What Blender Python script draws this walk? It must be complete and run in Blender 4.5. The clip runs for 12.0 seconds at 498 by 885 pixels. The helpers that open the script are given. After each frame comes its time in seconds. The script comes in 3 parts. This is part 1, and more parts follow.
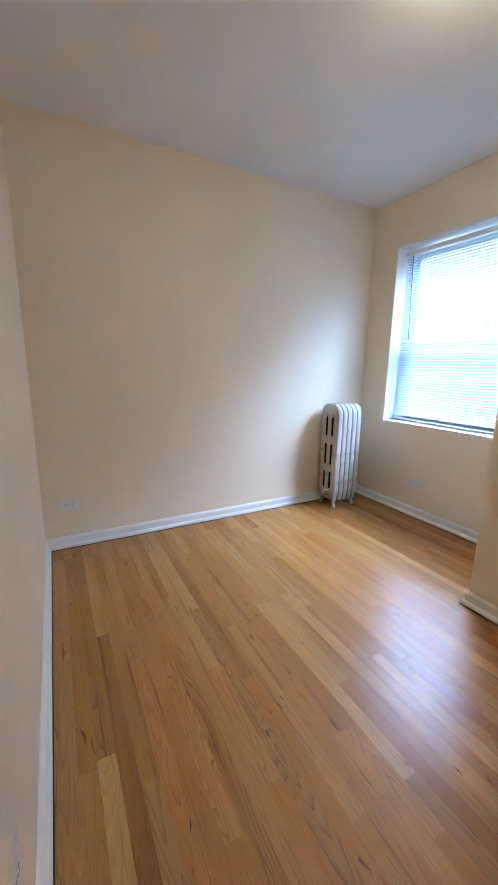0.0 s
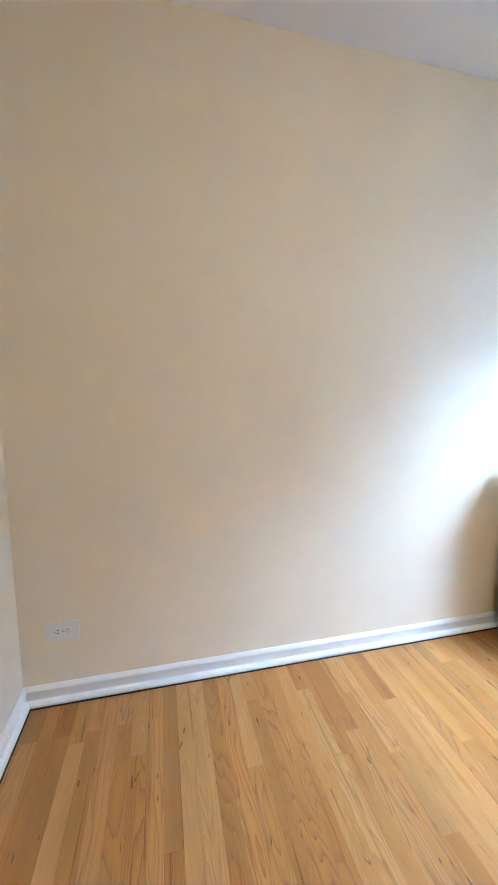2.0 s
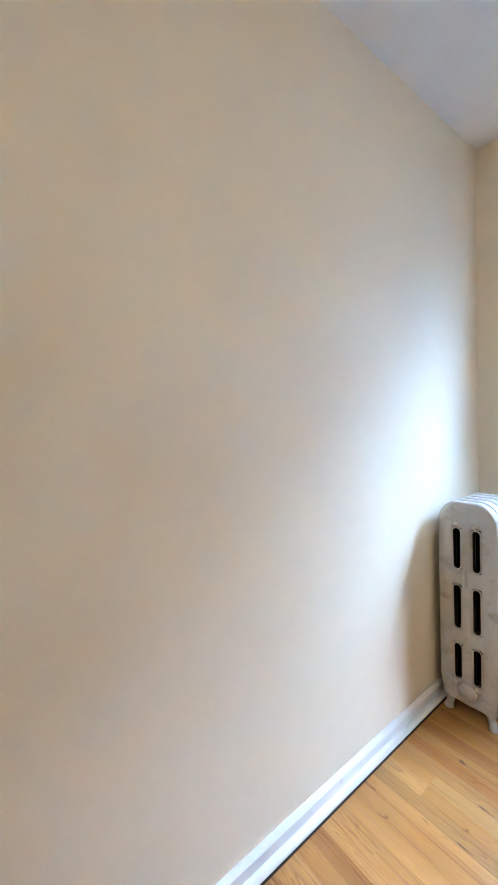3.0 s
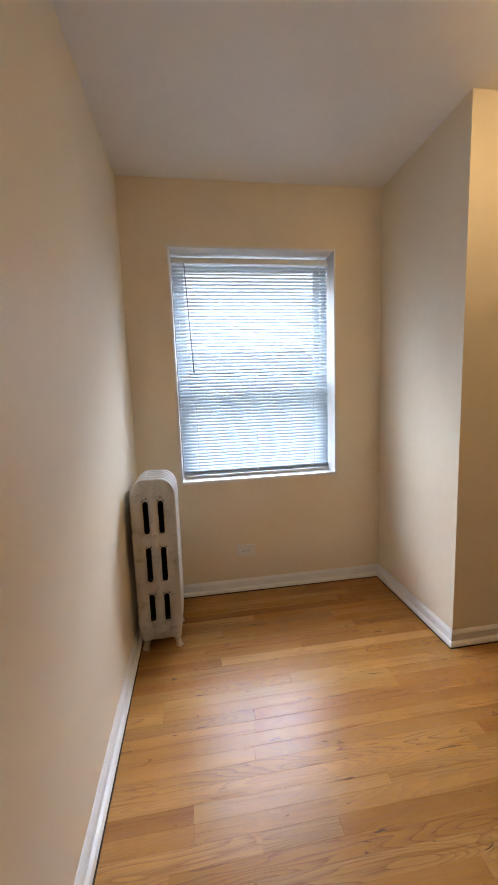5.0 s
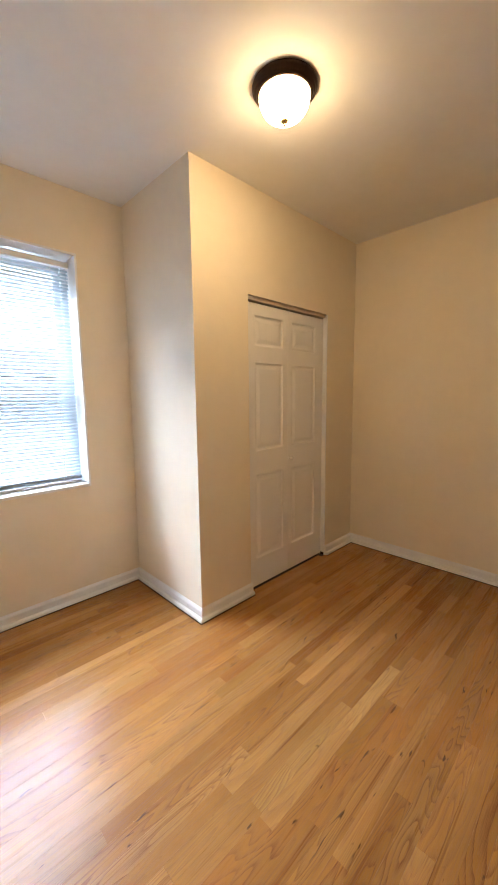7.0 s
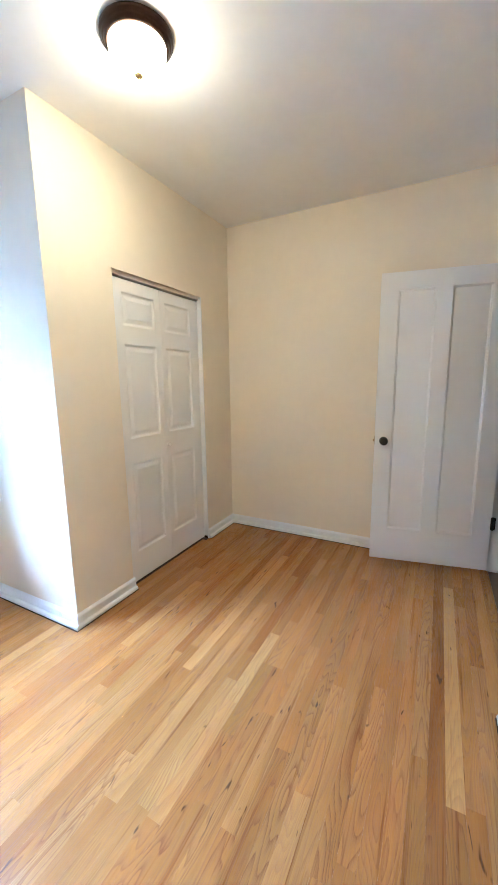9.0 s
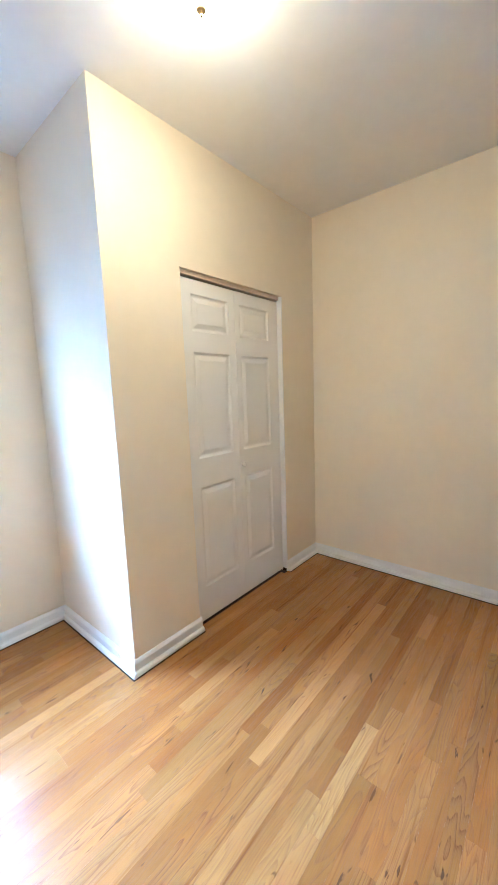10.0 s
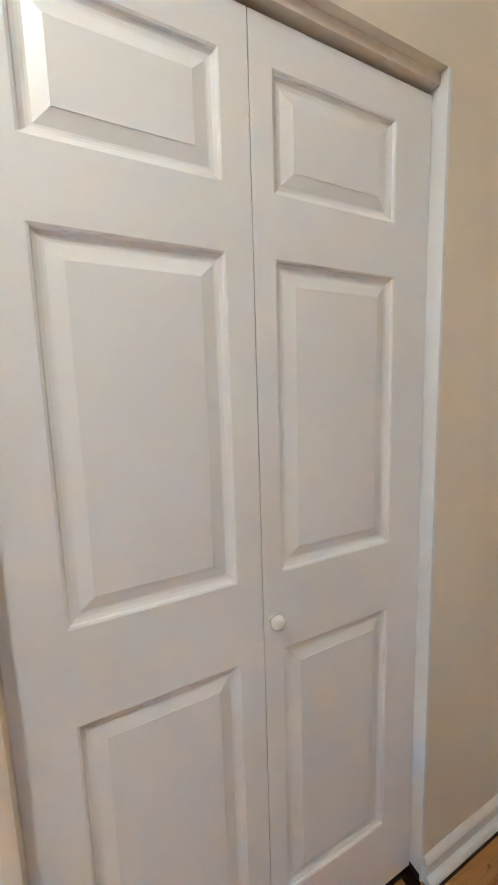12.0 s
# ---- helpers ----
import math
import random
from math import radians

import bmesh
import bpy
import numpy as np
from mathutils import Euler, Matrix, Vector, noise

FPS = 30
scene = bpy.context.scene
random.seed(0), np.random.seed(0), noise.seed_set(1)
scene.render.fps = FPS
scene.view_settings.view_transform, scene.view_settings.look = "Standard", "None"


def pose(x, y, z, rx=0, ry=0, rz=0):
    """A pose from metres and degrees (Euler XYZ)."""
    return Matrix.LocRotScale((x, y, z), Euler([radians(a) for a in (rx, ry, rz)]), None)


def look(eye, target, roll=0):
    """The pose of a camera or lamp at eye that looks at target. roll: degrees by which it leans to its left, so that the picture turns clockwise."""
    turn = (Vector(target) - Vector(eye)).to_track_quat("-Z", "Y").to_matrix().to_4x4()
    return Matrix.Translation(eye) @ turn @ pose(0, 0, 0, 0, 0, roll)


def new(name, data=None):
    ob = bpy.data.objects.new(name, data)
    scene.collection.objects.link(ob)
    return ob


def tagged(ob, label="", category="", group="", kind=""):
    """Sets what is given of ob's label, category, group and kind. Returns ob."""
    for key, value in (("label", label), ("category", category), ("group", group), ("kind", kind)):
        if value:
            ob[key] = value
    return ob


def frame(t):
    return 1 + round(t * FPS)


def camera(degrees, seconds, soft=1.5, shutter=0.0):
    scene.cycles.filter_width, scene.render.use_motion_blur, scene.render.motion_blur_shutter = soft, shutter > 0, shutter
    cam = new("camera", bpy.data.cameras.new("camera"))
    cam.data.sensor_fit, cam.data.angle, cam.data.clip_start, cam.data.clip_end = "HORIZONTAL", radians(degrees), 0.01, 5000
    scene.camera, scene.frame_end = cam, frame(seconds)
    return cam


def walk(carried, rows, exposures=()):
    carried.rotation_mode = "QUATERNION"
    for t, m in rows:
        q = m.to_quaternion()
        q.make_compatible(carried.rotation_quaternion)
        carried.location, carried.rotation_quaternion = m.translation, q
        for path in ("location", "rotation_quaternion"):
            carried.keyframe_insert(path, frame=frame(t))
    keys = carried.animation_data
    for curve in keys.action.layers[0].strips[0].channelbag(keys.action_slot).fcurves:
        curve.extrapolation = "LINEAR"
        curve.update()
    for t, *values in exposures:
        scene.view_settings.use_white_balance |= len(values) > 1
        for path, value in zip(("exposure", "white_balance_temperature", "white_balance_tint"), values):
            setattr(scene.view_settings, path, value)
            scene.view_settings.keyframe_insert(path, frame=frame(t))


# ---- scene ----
cam = camera(68.6, 12.0, soft=1.0)
PATH = [
    (0, (2.74, 0.062, 1.29), (1.014, 0.987, 0.883), 0.9),
    (0.5, (2.599, 0.201, 1.263), (0.746, 0.844, 0.869), 0.3),
    (1, (2.323, 0.344, 1.295), (0.396, 0.745, 0.942), 0.3),
    (1.5, (1.97, 0.496, 1.25), (0.006, 0.774, 0.992), -0.6),
    (2, (1.556, 0.524, 1.29), (-0.374, 0.983, 1.036), 0.1),
    (2.5, (1.179, 0.56, 1.341), (-0.613, 1.431, 1.163), -0.1),
    (3, (0.842, 0.636, 1.348), (-0.758, 1.831, 1.244), -2.5),
    (3.5, (0.596, 0.642, 1.389), (-0.414, 2.362, 1.239), -3.9),
    (3.7, (0.494, 0.623, 1.385), (-0.169, 2.507, 1.281), -3.6),
    (5.3, (0.394, 0.332, 1.388), (0.8, 2.272, 1.116), -1.5),
    (5.5, (0.419, 0.322, 1.387), (0.941, 2.235, 1.122), -1.2),
    (6, (0.392, 0.316, 1.405), (1.287, 2.085, 1.137), -1.2),
    (6.5, (0.42, 0.303, 1.403), (1.584, 1.905, 1.127), -0.7),
    (7, (0.43, 0.267, 1.4), (1.818, 1.684, 1.152), -0.7),
    (7.5, (0.444, 0.245, 1.392), (2.015, 1.452, 1.119), 0.3),
    (7.7, (0.461, 0.234, 1.395), (2.097, 1.35, 1.111), 0.8),
    (9.3, (0.505, 0.273, 1.387), (2.257, 1.176, 1.045), -0.7),
    (9.5, (0.575, 0.3, 1.366), (2.301, 1.242, 1.001), 0.1),
    (10, (0.841, 0.462, 1.392), (2.345, 1.752, 1.124), -2.1),
    (10.5, (1.182, 0.695, 1.41), (2.505, 2.154, 1.061), -2.9),
    (11, (1.524, 0.951, 1.399), (2.729, 2.508, 1.048), -3.0),
    (11.5, (1.964, 1.23, 1.4), (2.914, 2.978, 1.193), -2.4),
    (12, (2.279, 1.437, 1.385), (3.146, 3.221, 1.128), -1.8),
]
walk(cam, [(t, look(eye, target, roll)) for t, eye, target, roll in PATH],
     exposures=[(0, 0.57, 5500, 15), (0.5, 0.98, 5500, 13), (1.5, 1.18, 5500, 12), (2.5, 1.06, 5450, 12), (3.5, 0.82, 5750, 13), (5.5, -0.1, 8000, 27),
                (6.5, 0.28, 7900, 28), (7.5, 1.17, 6200, 18), (9.5, 1.62, 4850, 12), (11, 1.54, 5250, 13), (12, 1.58, 4600, 16)])

# ---- world and light ----
world = bpy.data.worlds.new("sky")
scene.world = world
world.use_nodes = True
wn = world.node_tree.nodes
wl = world.node_tree.links
sky = wn.new("ShaderNodeTexSky")
sky.sky_type = "NISHITA"
sky.sun_disc = False
sky.sun_elevation = radians(50)
sky.sun_rotation = radians(200)
sky.air_density = 1.0
sky.dust_density = 7.0
wn["Background"].inputs["Strength"].default_value = 0.15
wl.new(sky.outputs[0], wn["Background"].inputs["Color"])

sun_data = bpy.data.lights.new("sun", "SUN")
sun_data.energy = 0.7
sun_data.angle = radians(12)
sun_data.color = (1.0, 0.96, 0.9)
sun = new("sun", sun_data)
sun.matrix_world = look((3, -8, 13), (0, 0, 0))

# added area lamp above the view, for the open sky in front of the window
sky_light = bpy.data.lights.new("sky_light", "AREA")
sky_light.shape = "RECTANGLE"
sky_light.size, sky_light.size_y = 15.0, 6.5
sky_light.energy = 11200
sky_light.color = (0.56, 0.77, 1.0)
sky_lamp = new("sky_light", sky_light)
sky_lamp.matrix_world = look((0.6, 7.1, 8.2), (0.8, 2.95, 1.6))

# ---- plan (metres) ----
H = 2.72          # ceiling
YB = 2.825        # window wall
YF = 2.02         # closet front
XE = 1.715        # closet side
XD = 3.5          # wall behind the open door
WX0, WX1, WZ0, WZ1 = 0.281, 1.387, 0.797, 2.332     # window opening
CX0, CX1, CZ1 = 2.15, 3.068, 2.06                 # closet opening
DX0, DX1, DZ1 = 2.66, 3.48, 2.13                  # doorway
LX = 2.235         # end of the wall beside the doorway recess
YS = -0.07         # wall opposite the window
YL2 = -0.13       # recessed face of the wall at the doorway


# ---- materials ----
def material(name):
    m = bpy.data.materials.new(name)
    m.use_nodes = True
    nt = m.node_tree
    return m, nt, nt.nodes["Principled BSDF"]


def node(nt, kind, **inputs):
    n = nt.nodes.new(kind)
    for key, value in inputs.items():
        n.inputs[key.replace("_", " ")].default_value = value
    return n


def mix_color(nt, a, b, fac, mode="MIX"):
    n = nt.nodes.new("ShaderNodeMix")
    n.data_type = "RGBA"
    n.blend_type = mode
    for sock, v in ((n.inputs[0], fac), (n.inputs[6], a), (n.inputs[7], b)):
        if isinstance(v, bpy.types.NodeSocket):
            nt.links.new(v, sock)
        else:
            sock.default_value = v
    return n.outputs[2]


def ramp(nt, source, *stops):
    n = nt.nodes.new("ShaderNodeValToRGB")
    els = n.color_ramp.elements
    while len(els) < len(stops):
        els.new(0.5)
    for e, (p, c) in zip(els, stops):
        e.position = p
        e.color = c if isinstance(c, tuple) else (c, c, c, 1)
    nt.links.new(source, n.inputs[0])
    return n.outputs[0]


def coords(nt, scale=(1, 1, 1), offset=None, space="Object"):
    tc = nt.nodes.new("ShaderNodeTexCoord")
    mp = nt.nodes.new("ShaderNodeMapping")
    mp.inputs["Scale"].default_value = scale
    nt.links.new(tc.outputs[space], mp.inputs["Vector"])
    if offset is not None:
        nt.links.new(offset, mp.inputs["Location"])
    return mp.outputs[0]


def noise_tex(nt, vec, scale, detail=4.0, rough=0.55, distort=0.0):
    n = node(nt, "ShaderNodeTexNoise", Scale=scale, Detail=detail, Roughness=rough, Distortion=distort)
    nt.links.new(vec, n.inputs["Vector"])
    return n.outputs[0]


def bump(nt, bsdf, height, strength, distance):
    b = node(nt, "ShaderNodeBump", Strength=strength, Distance=distance)
    nt.links.new(height, b.inputs["Height"])
    nt.links.new(b.outputs[0], bsdf.inputs["Normal"])


def paint(name, color, rough, low=0.93, texture=0.25, fine=220.0, coat=0.0):
    """Rolled or brushed paint: slow tone drift, fine stipple, a little uneven sheen."""
    m, nt, p = material(name)
    v = coords(nt)
    big = noise_tex(nt, v, 1.7, 3, 0.5)
    mid = noise_tex(nt, v, 14.0, 4, 0.6)
    drift = mix_color(nt, big, mid, 0.35)
    tone = ramp(nt, drift, (0.3, (color[0] * low, color[1] * low, color[2] * low * 0.985, 1)), (0.7, (*color, 1)))
    nt.links.new(tone, p.inputs["Base Color"])
    nt.links.new(ramp(nt, mid, (0.3, rough - 0.06), (0.7, rough + 0.06)), p.inputs["Roughness"])
    p.inputs["Coat Weight"].default_value = coat
    grain = noise_tex(nt, v, fine, 2, 0.5)
    slow = noise_tex(nt, v, 9.0, 3, 0.5)
    bump(nt, p, mix_color(nt, grain, slow, 0.5), texture, 0.0012)
    return m


def plain(name, color, rough=0.5, metal=0.0, drift=0.12, scale=30.0, relief=0.15):
    m, nt, p = material(name)
    v = coords(nt)
    n = noise_tex(nt, v, scale, 4, 0.6)
    low = tuple(c * (1 - drift) for c in color)
    nt.links.new(ramp(nt, n, (0.3, (*low, 1)), (0.7, (*color, 1))), p.inputs["Base Color"])
    nt.links.new(ramp(nt, n, (0.3, max(rough - 0.08, 0.05)), (0.7, min(rough + 0.08, 1.0))), p.inputs["Roughness"])
    p.inputs["Metallic"].default_value = metal
    bump(nt, p, n, relief, 0.001)
    return m


KNOTS = [(1.918, 0.878, 0.085, 0.026, 0.8), (1.735, 0.765, 0.05, 0.014, 0.95), (1.765, 0.742, 0.04, 0.012, 0.9), (1.63, 0.865, 0.10, 0.010, 0.9),
         (1.088, 0.007, 0.16, 0.024, 0.75), (0.384, 0.217, 0.05, 0.014, 0.9), (1.04, 0.82, 0.045, 0.012, 0.9), (1.30, 1.50, 0.26, 0.010, 0.7)]


def oak(name):
    """Strip oak under clear lacquer: tone by piece, long pores, cathedral rings, a few dark streaks and knots."""
    m, nt, p = material(name)
    info = nt.nodes.new("ShaderNodeObjectInfo")
    shift = nt.nodes.new("ShaderNodeCombineXYZ")
    for axis, k in (("X", 37.0), ("Y", 91.0), ("Z", 13.0)):
        mul = node(nt, "ShaderNodeMath")
        mul.operation = "MULTIPLY"
        mul.inputs[1].default_value = k
        nt.links.new(info.outputs["Random"], mul.inputs[0])
        nt.links.new(mul.outputs[0], shift.inputs[axis])
    off = shift.outputs[0]
    # rings: contour lines of a slow noise, drawn out along the strip; strong on some strips, faint on others
    slow = noise_tex(nt, coords(nt, (1.15, 9.5, 1), off), 1.0, 1.6, 0.45, 0.2)
    mul = node(nt, "ShaderNodeMath")
    mul.operation = "MULTIPLY"
    mul.inputs[1].default_value = 25.0
    nt.links.new(slow, mul.inputs[0])
    fr = node(nt, "ShaderNodeMath")
    fr.operation = "FRACT"
    nt.links.new(mul.outputs[0], fr.inputs[0])
    rings = fr.outputs[0]
    pick = node(nt, "ShaderNodeMath")
    pick.operation = "PINGPONG"
    pick.inputs[1].default_value = 0.5
    far = node(nt, "ShaderNodeMath")
    far.operation = "MULTIPLY"
    far.inputs[1].default_value = 23.7
    nt.links.new(info.outputs["Random"], far.inputs[0])
    nt.links.new(far.outputs[0], pick.inputs[0])
    figured = ramp(nt, pick.outputs[0], (0.10, 0.25), (0.5, 1.0))
    pores = noise_tex(nt, coords(nt, (6.0, 380.0, 1), off), 1.0, 5, 0.65, 0.2)
    streak = noise_tex(nt, coords(nt, (1.3, 48.0, 1), off), 1.0, 4, 0.6, 0.5)
    spots = noise_tex(nt, coords(nt, (8.0, 36.0, 1), off), 1.0, 2, 0.5, 0.8)
    blot = noise_tex(nt, coords(nt, (1.4, 9.0, 1), off), 1.0, 3, 0.5)
    base = mix_color(nt, (0.70, 0.60, 0.47, 1), (1.24, 1.25, 1.20, 1), blot)
    tone = mix_color(nt, info.outputs["Color"], base, 1.0, "MULTIPLY")
    dark = mix_color(nt, tone, (0.46, 0.30, 0.17, 1), 1.0, "MULTIPLY")
    fibre = noise_tex(nt, coords(nt, (14.0, 520.0, 1), off), 1.0, 4, 0.7)
    edge = ramp(nt, rings, (0.0, 1.0), (0.22, 0.55), (0.6, 0.06), (0.93, 0.0), (1.0, 0.9))
    line = mix_color(nt, edge, ramp(nt, fibre, (0.35, 0.35), (0.6, 1.0)), 1.0, "MULTIPLY")
    c = mix_color(nt, tone, dark, mix_color(nt, line, figured, 1.0, "MULTIPLY"))
    c = mix_color(nt, c, dark, ramp(nt, pores, (0.46, 0.0), (0.68, 0.4)))
    c = mix_color(nt, c, dark, ramp(nt, streak, (0.57, 0.0), (0.73, 0.85)))
    c = mix_color(nt, c, (0.10, 0.045, 0.02, 1), ramp(nt, spots, (0.69, 0.0), (0.74, 0.9)))
    # knots and old stains at their own spots: centre, half length, half width, strength
    geo = nt.nodes.new("ShaderNodeNewGeometry")
    ragged = node(nt, "ShaderNodeTexNoise", Scale=1.0, Detail=4.0)
    nt.links.new(coords(nt, (25.0, 160.0, 1), off), ragged.inputs["Vector"])
    for x, y, lx, ly, k in KNOTS:
        sub = nt.nodes.new("ShaderNodeVectorMath")
        sub.operation = "SUBTRACT"
        nt.links.new(geo.outputs["Position"], sub.inputs[0])
        sub.inputs[1].default_value = (x, y, 0)
        size = nt.nodes.new("ShaderNodeVectorMath")
        size.operation = "MULTIPLY"
        nt.links.new(sub.outputs[0], size.inputs[0])
        size.inputs[1].default_value = (1 / lx, 1 / ly, 0)
        dist = nt.nodes.new("ShaderNodeVectorMath")
        dist.operation = "LENGTH"
        nt.links.new(size.outputs[0], dist.inputs[0])
        rough_edge = node(nt, "ShaderNodeMath")
        rough_edge.operation = "MULTIPLY_ADD"
        nt.links.new(ragged.outputs[0], rough_edge.inputs[0])
        rough_edge.inputs[1].default_value = 1.4
        nt.links.new(dist.outputs["Value"], rough_edge.inputs[2])
        c = mix_color(nt, c, (0.13, 0.055, 0.022, 1), ramp(nt, rough_edge.outputs[0], (0.9, k), (1.45, 0.0)))
    nt.links.new(c, p.inputs["Base Color"])
    wear = noise_tex(nt, coords(nt, (1.2, 1.2, 1), None, "Object"), 3.0, 4, 0.6)
    gloss = ramp(nt, wear, (0.3, 0.165), (0.7, 0.25))
    matte = ramp(nt, pores, (0.45, 0.0), (0.68, 0.16))
    open_grain = mix_color(nt, line, figured, 1.0, "MULTIPLY")
    sheen = mix_color(nt, mix_color(nt, gloss, matte, 1.0, "ADD"), (0.5, 0.5, 0.5, 1), open_grain)
    nt.links.new(sheen, p.inputs["Roughness"])
    p.inputs["Specular IOR Level"].default_value = 0.27
    bump(nt, p, mix_color(nt, pores, open_grain, 0.55), 0.5, 0.0007)
    return m


M_WALL = paint("cream_wall_paint", (0.88, 0.78, 0.625), 0.55)
M_CEIL = paint("white_ceiling_paint", (0.90, 0.885, 0.865), 0.8, fine=160.0)
M_TRIM = paint("white_gloss_trim", (0.85, 0.85, 0.85), 0.33, 0.95, 0.15, 90.0)
M_DOOR = paint("white_door_paint", (0.88, 0.865, 0.855), 0.36, 0.96, 0.2, 130.0)


def old_paint(name, color, grime):
    """Many coats of silver white enamel on rough iron, rubbed and grimy in patches."""
    m, nt, p = material(name)
    v = coords(nt)
    patch = noise_tex(nt, v, 11.0, 5, 0.65, 0.6)
    fine = noise_tex(nt, v, 90.0, 4, 0.6)
    c = mix_color(nt, (*color, 1), tuple(k * 0.8 for k in color) + (1,), fine)
    c = mix_color(nt, c, (*grime, 1), ramp(nt, patch, (0.52, 0.0), (0.72, 0.75)))
    nt.links.new(c, p.inputs["Base Color"])
    nt.links.new(ramp(nt, patch, (0.3, 0.26), (0.7, 0.5)), p.inputs["Roughness"])
    bump(nt, p, mix_color(nt, fine, patch, 0.4), 0.5, 0.0016)
    return m


M_RAD = old_paint("silver_white_radiator_paint", (0.52, 0.50, 0.475), (0.26, 0.225, 0.18))
# near-black paints the deep shade inside the radiator slots
M_SLOT_SHADE = plain("slot_shade_black", (0.022, 0.018, 0.015), 0.8, 0.2, 0.4, 40.0)
M_OAK = oak("oak_strip")
M_SUB = plain("dark_subfloor", (0.07, 0.04, 0.022), 0.9)
M_BLACK = plain("black_iron", (0.012, 0.012, 0.013), 0.4, 0.3)
M_BRONZE = plain("oil_rubbed_bronze", (0.05, 0.024, 0.013), 0.38, 0.85, 0.4, 40.0)
M_BRASS = plain("aged_brass", (0.45, 0.30, 0.12), 0.35, 1.0)
M_STEEL = plain("galvanised_track", (0.42, 0.38, 0.33), 0.45, 0.6)
M_TRACK = plain("beige_painted_track", (0.80, 0.70, 0.56), 0.5)
# black for strips that paint the shade of floor gaps
M_GAP_SHADE = plain("black_gap_shade", (0.04, 0.026, 0.017), 0.95, 0, 0.5, 60.0)
M_PLASTIC = plain("white_plastic", (0.80, 0.80, 0.78), 0.35, 0.0, 0.03)
M_WAND = plain("grey_clear_wand", (0.30, 0.34, 0.40), 0.25, 0.0, 0.05)
M_SLOT = plain("dark_slot", (0.03, 0.03, 0.03), 0.7)
M_VINYL = plain("white_vinyl_sash", (0.76, 0.78, 0.80), 0.4, 0.0, 0.05)
M_CLOSET_SHADE = plain("closet_shade_tone", (0.30, 0.25, 0.19), 0.8)
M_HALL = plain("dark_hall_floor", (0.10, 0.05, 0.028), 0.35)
M_KNOB = plain("white_ceramic_knob", (0.84, 0.83, 0.81), 0.2, 0.0, 0.02)


def slat_material():
    """Thin white vinyl slat: lets part of the daylight through."""
    m, nt, p = material("white_blind_slat")
    p.inputs["Roughness"].default_value = 0.5
    p.inputs["Specular IOR Level"].default_value = 0.25
    n = noise_tex(nt, coords(nt), 25.0, 3, 0.5)
    tone = ramp(nt, n, (0.3, (0.65, 0.745, 0.80, 1)), (0.7, (0.71, 0.805, 0.86, 1)))
    nt.links.new(tone, p.inputs["Base Color"])
    thin = nt.nodes.new("ShaderNodeBsdfTranslucent")
    nt.links.new(tone, thin.inputs["Color"])
    both = nt.nodes.new("ShaderNodeMixShader")
    both.inputs[0].default_value = 0.42
    nt.links.new(p.outputs[0], both.inputs[1])
    nt.links.new(thin.outputs[0], both.inputs[2])
    nt.links.new(both.outputs[0], nt.nodes["Material Output"].inputs["Surface"])
    return m


M_SLAT = slat_material()


def glass_material():
    m, nt, p = material("window_glass")
    p.inputs["Base Color"].default_value = (1, 1, 1, 1)
    p.inputs["Roughness"].default_value = 0.0
    p.inputs["Transmission Weight"].default_value = 1.0
    p.inputs["IOR"].default_value = 1.45
    return m


M_GLASS = glass_material()


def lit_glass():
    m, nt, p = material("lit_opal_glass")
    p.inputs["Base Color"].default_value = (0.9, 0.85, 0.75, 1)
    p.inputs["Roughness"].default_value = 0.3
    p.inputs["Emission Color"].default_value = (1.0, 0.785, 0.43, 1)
    # no bulbs inside: emission itself is graded, brightest at the bottom, dim towards the rim
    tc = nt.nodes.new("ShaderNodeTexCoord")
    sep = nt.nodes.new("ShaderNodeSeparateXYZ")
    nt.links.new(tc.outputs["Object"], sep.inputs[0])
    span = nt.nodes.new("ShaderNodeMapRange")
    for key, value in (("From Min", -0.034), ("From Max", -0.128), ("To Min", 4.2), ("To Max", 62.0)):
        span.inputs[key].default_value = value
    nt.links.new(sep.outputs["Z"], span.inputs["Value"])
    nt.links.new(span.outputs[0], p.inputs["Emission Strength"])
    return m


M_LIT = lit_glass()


# ---- mesh helpers ----
def finish(bm, name, mat, smooth=False):
    bmesh.ops.recalc_face_normals(bm, faces=bm.faces[:])
    me = bpy.data.meshes.new(name)
    bm.to_mesh(me)
    bm.free()
    for m in (mat if isinstance(mat, (list, tuple)) else [mat]):
        me.materials.append(m)
    if smooth:
        for poly in me.polygons:
            poly.use_smooth = True
    return me


def part(name, bm, mat, parent, label="", smooth=False):
    """One mesh object under a thing or a part (or on its own where parent is None)."""
    ob = new(name, finish(bm, name, mat, smooth))
    if parent is not None:
        ob.parent = parent
    if label:
        ob["label"] = label
    return ob


def thing(name, label, category, m=None, group="", kind=""):
    ob = new(name)
    ob.empty_display_size = 0.1
    if m is not None:
        ob.matrix_world = m
    return tagged(ob, label, category, group, kind)


def box(bm, x0, x1, y0, y1, z0, z1, bevel=0.0, segs=2):
    r = bmesh.ops.create_cube(bm, size=1)
    vs = r["verts"]
    for v in vs:
        v.co = Vector(((x0 + x1) / 2 + v.co.x * (x1 - x0), (y0 + y1) / 2 + v.co.y * (y1 - y0), (z0 + z1) / 2 + v.co.z * (z1 - z0)))
    if bevel:
        es = list({e for v in vs for e in v.link_edges})
        bmesh.ops.bevel(bm, geom=es, offset=bevel, segments=segs, affect="EDGES", profile=0.6)
    return bm


def boxes(*items, bevel=0.0):
    bm = bmesh.new()
    for i in items:
        box(bm, *i, bevel=bevel)
    return bm


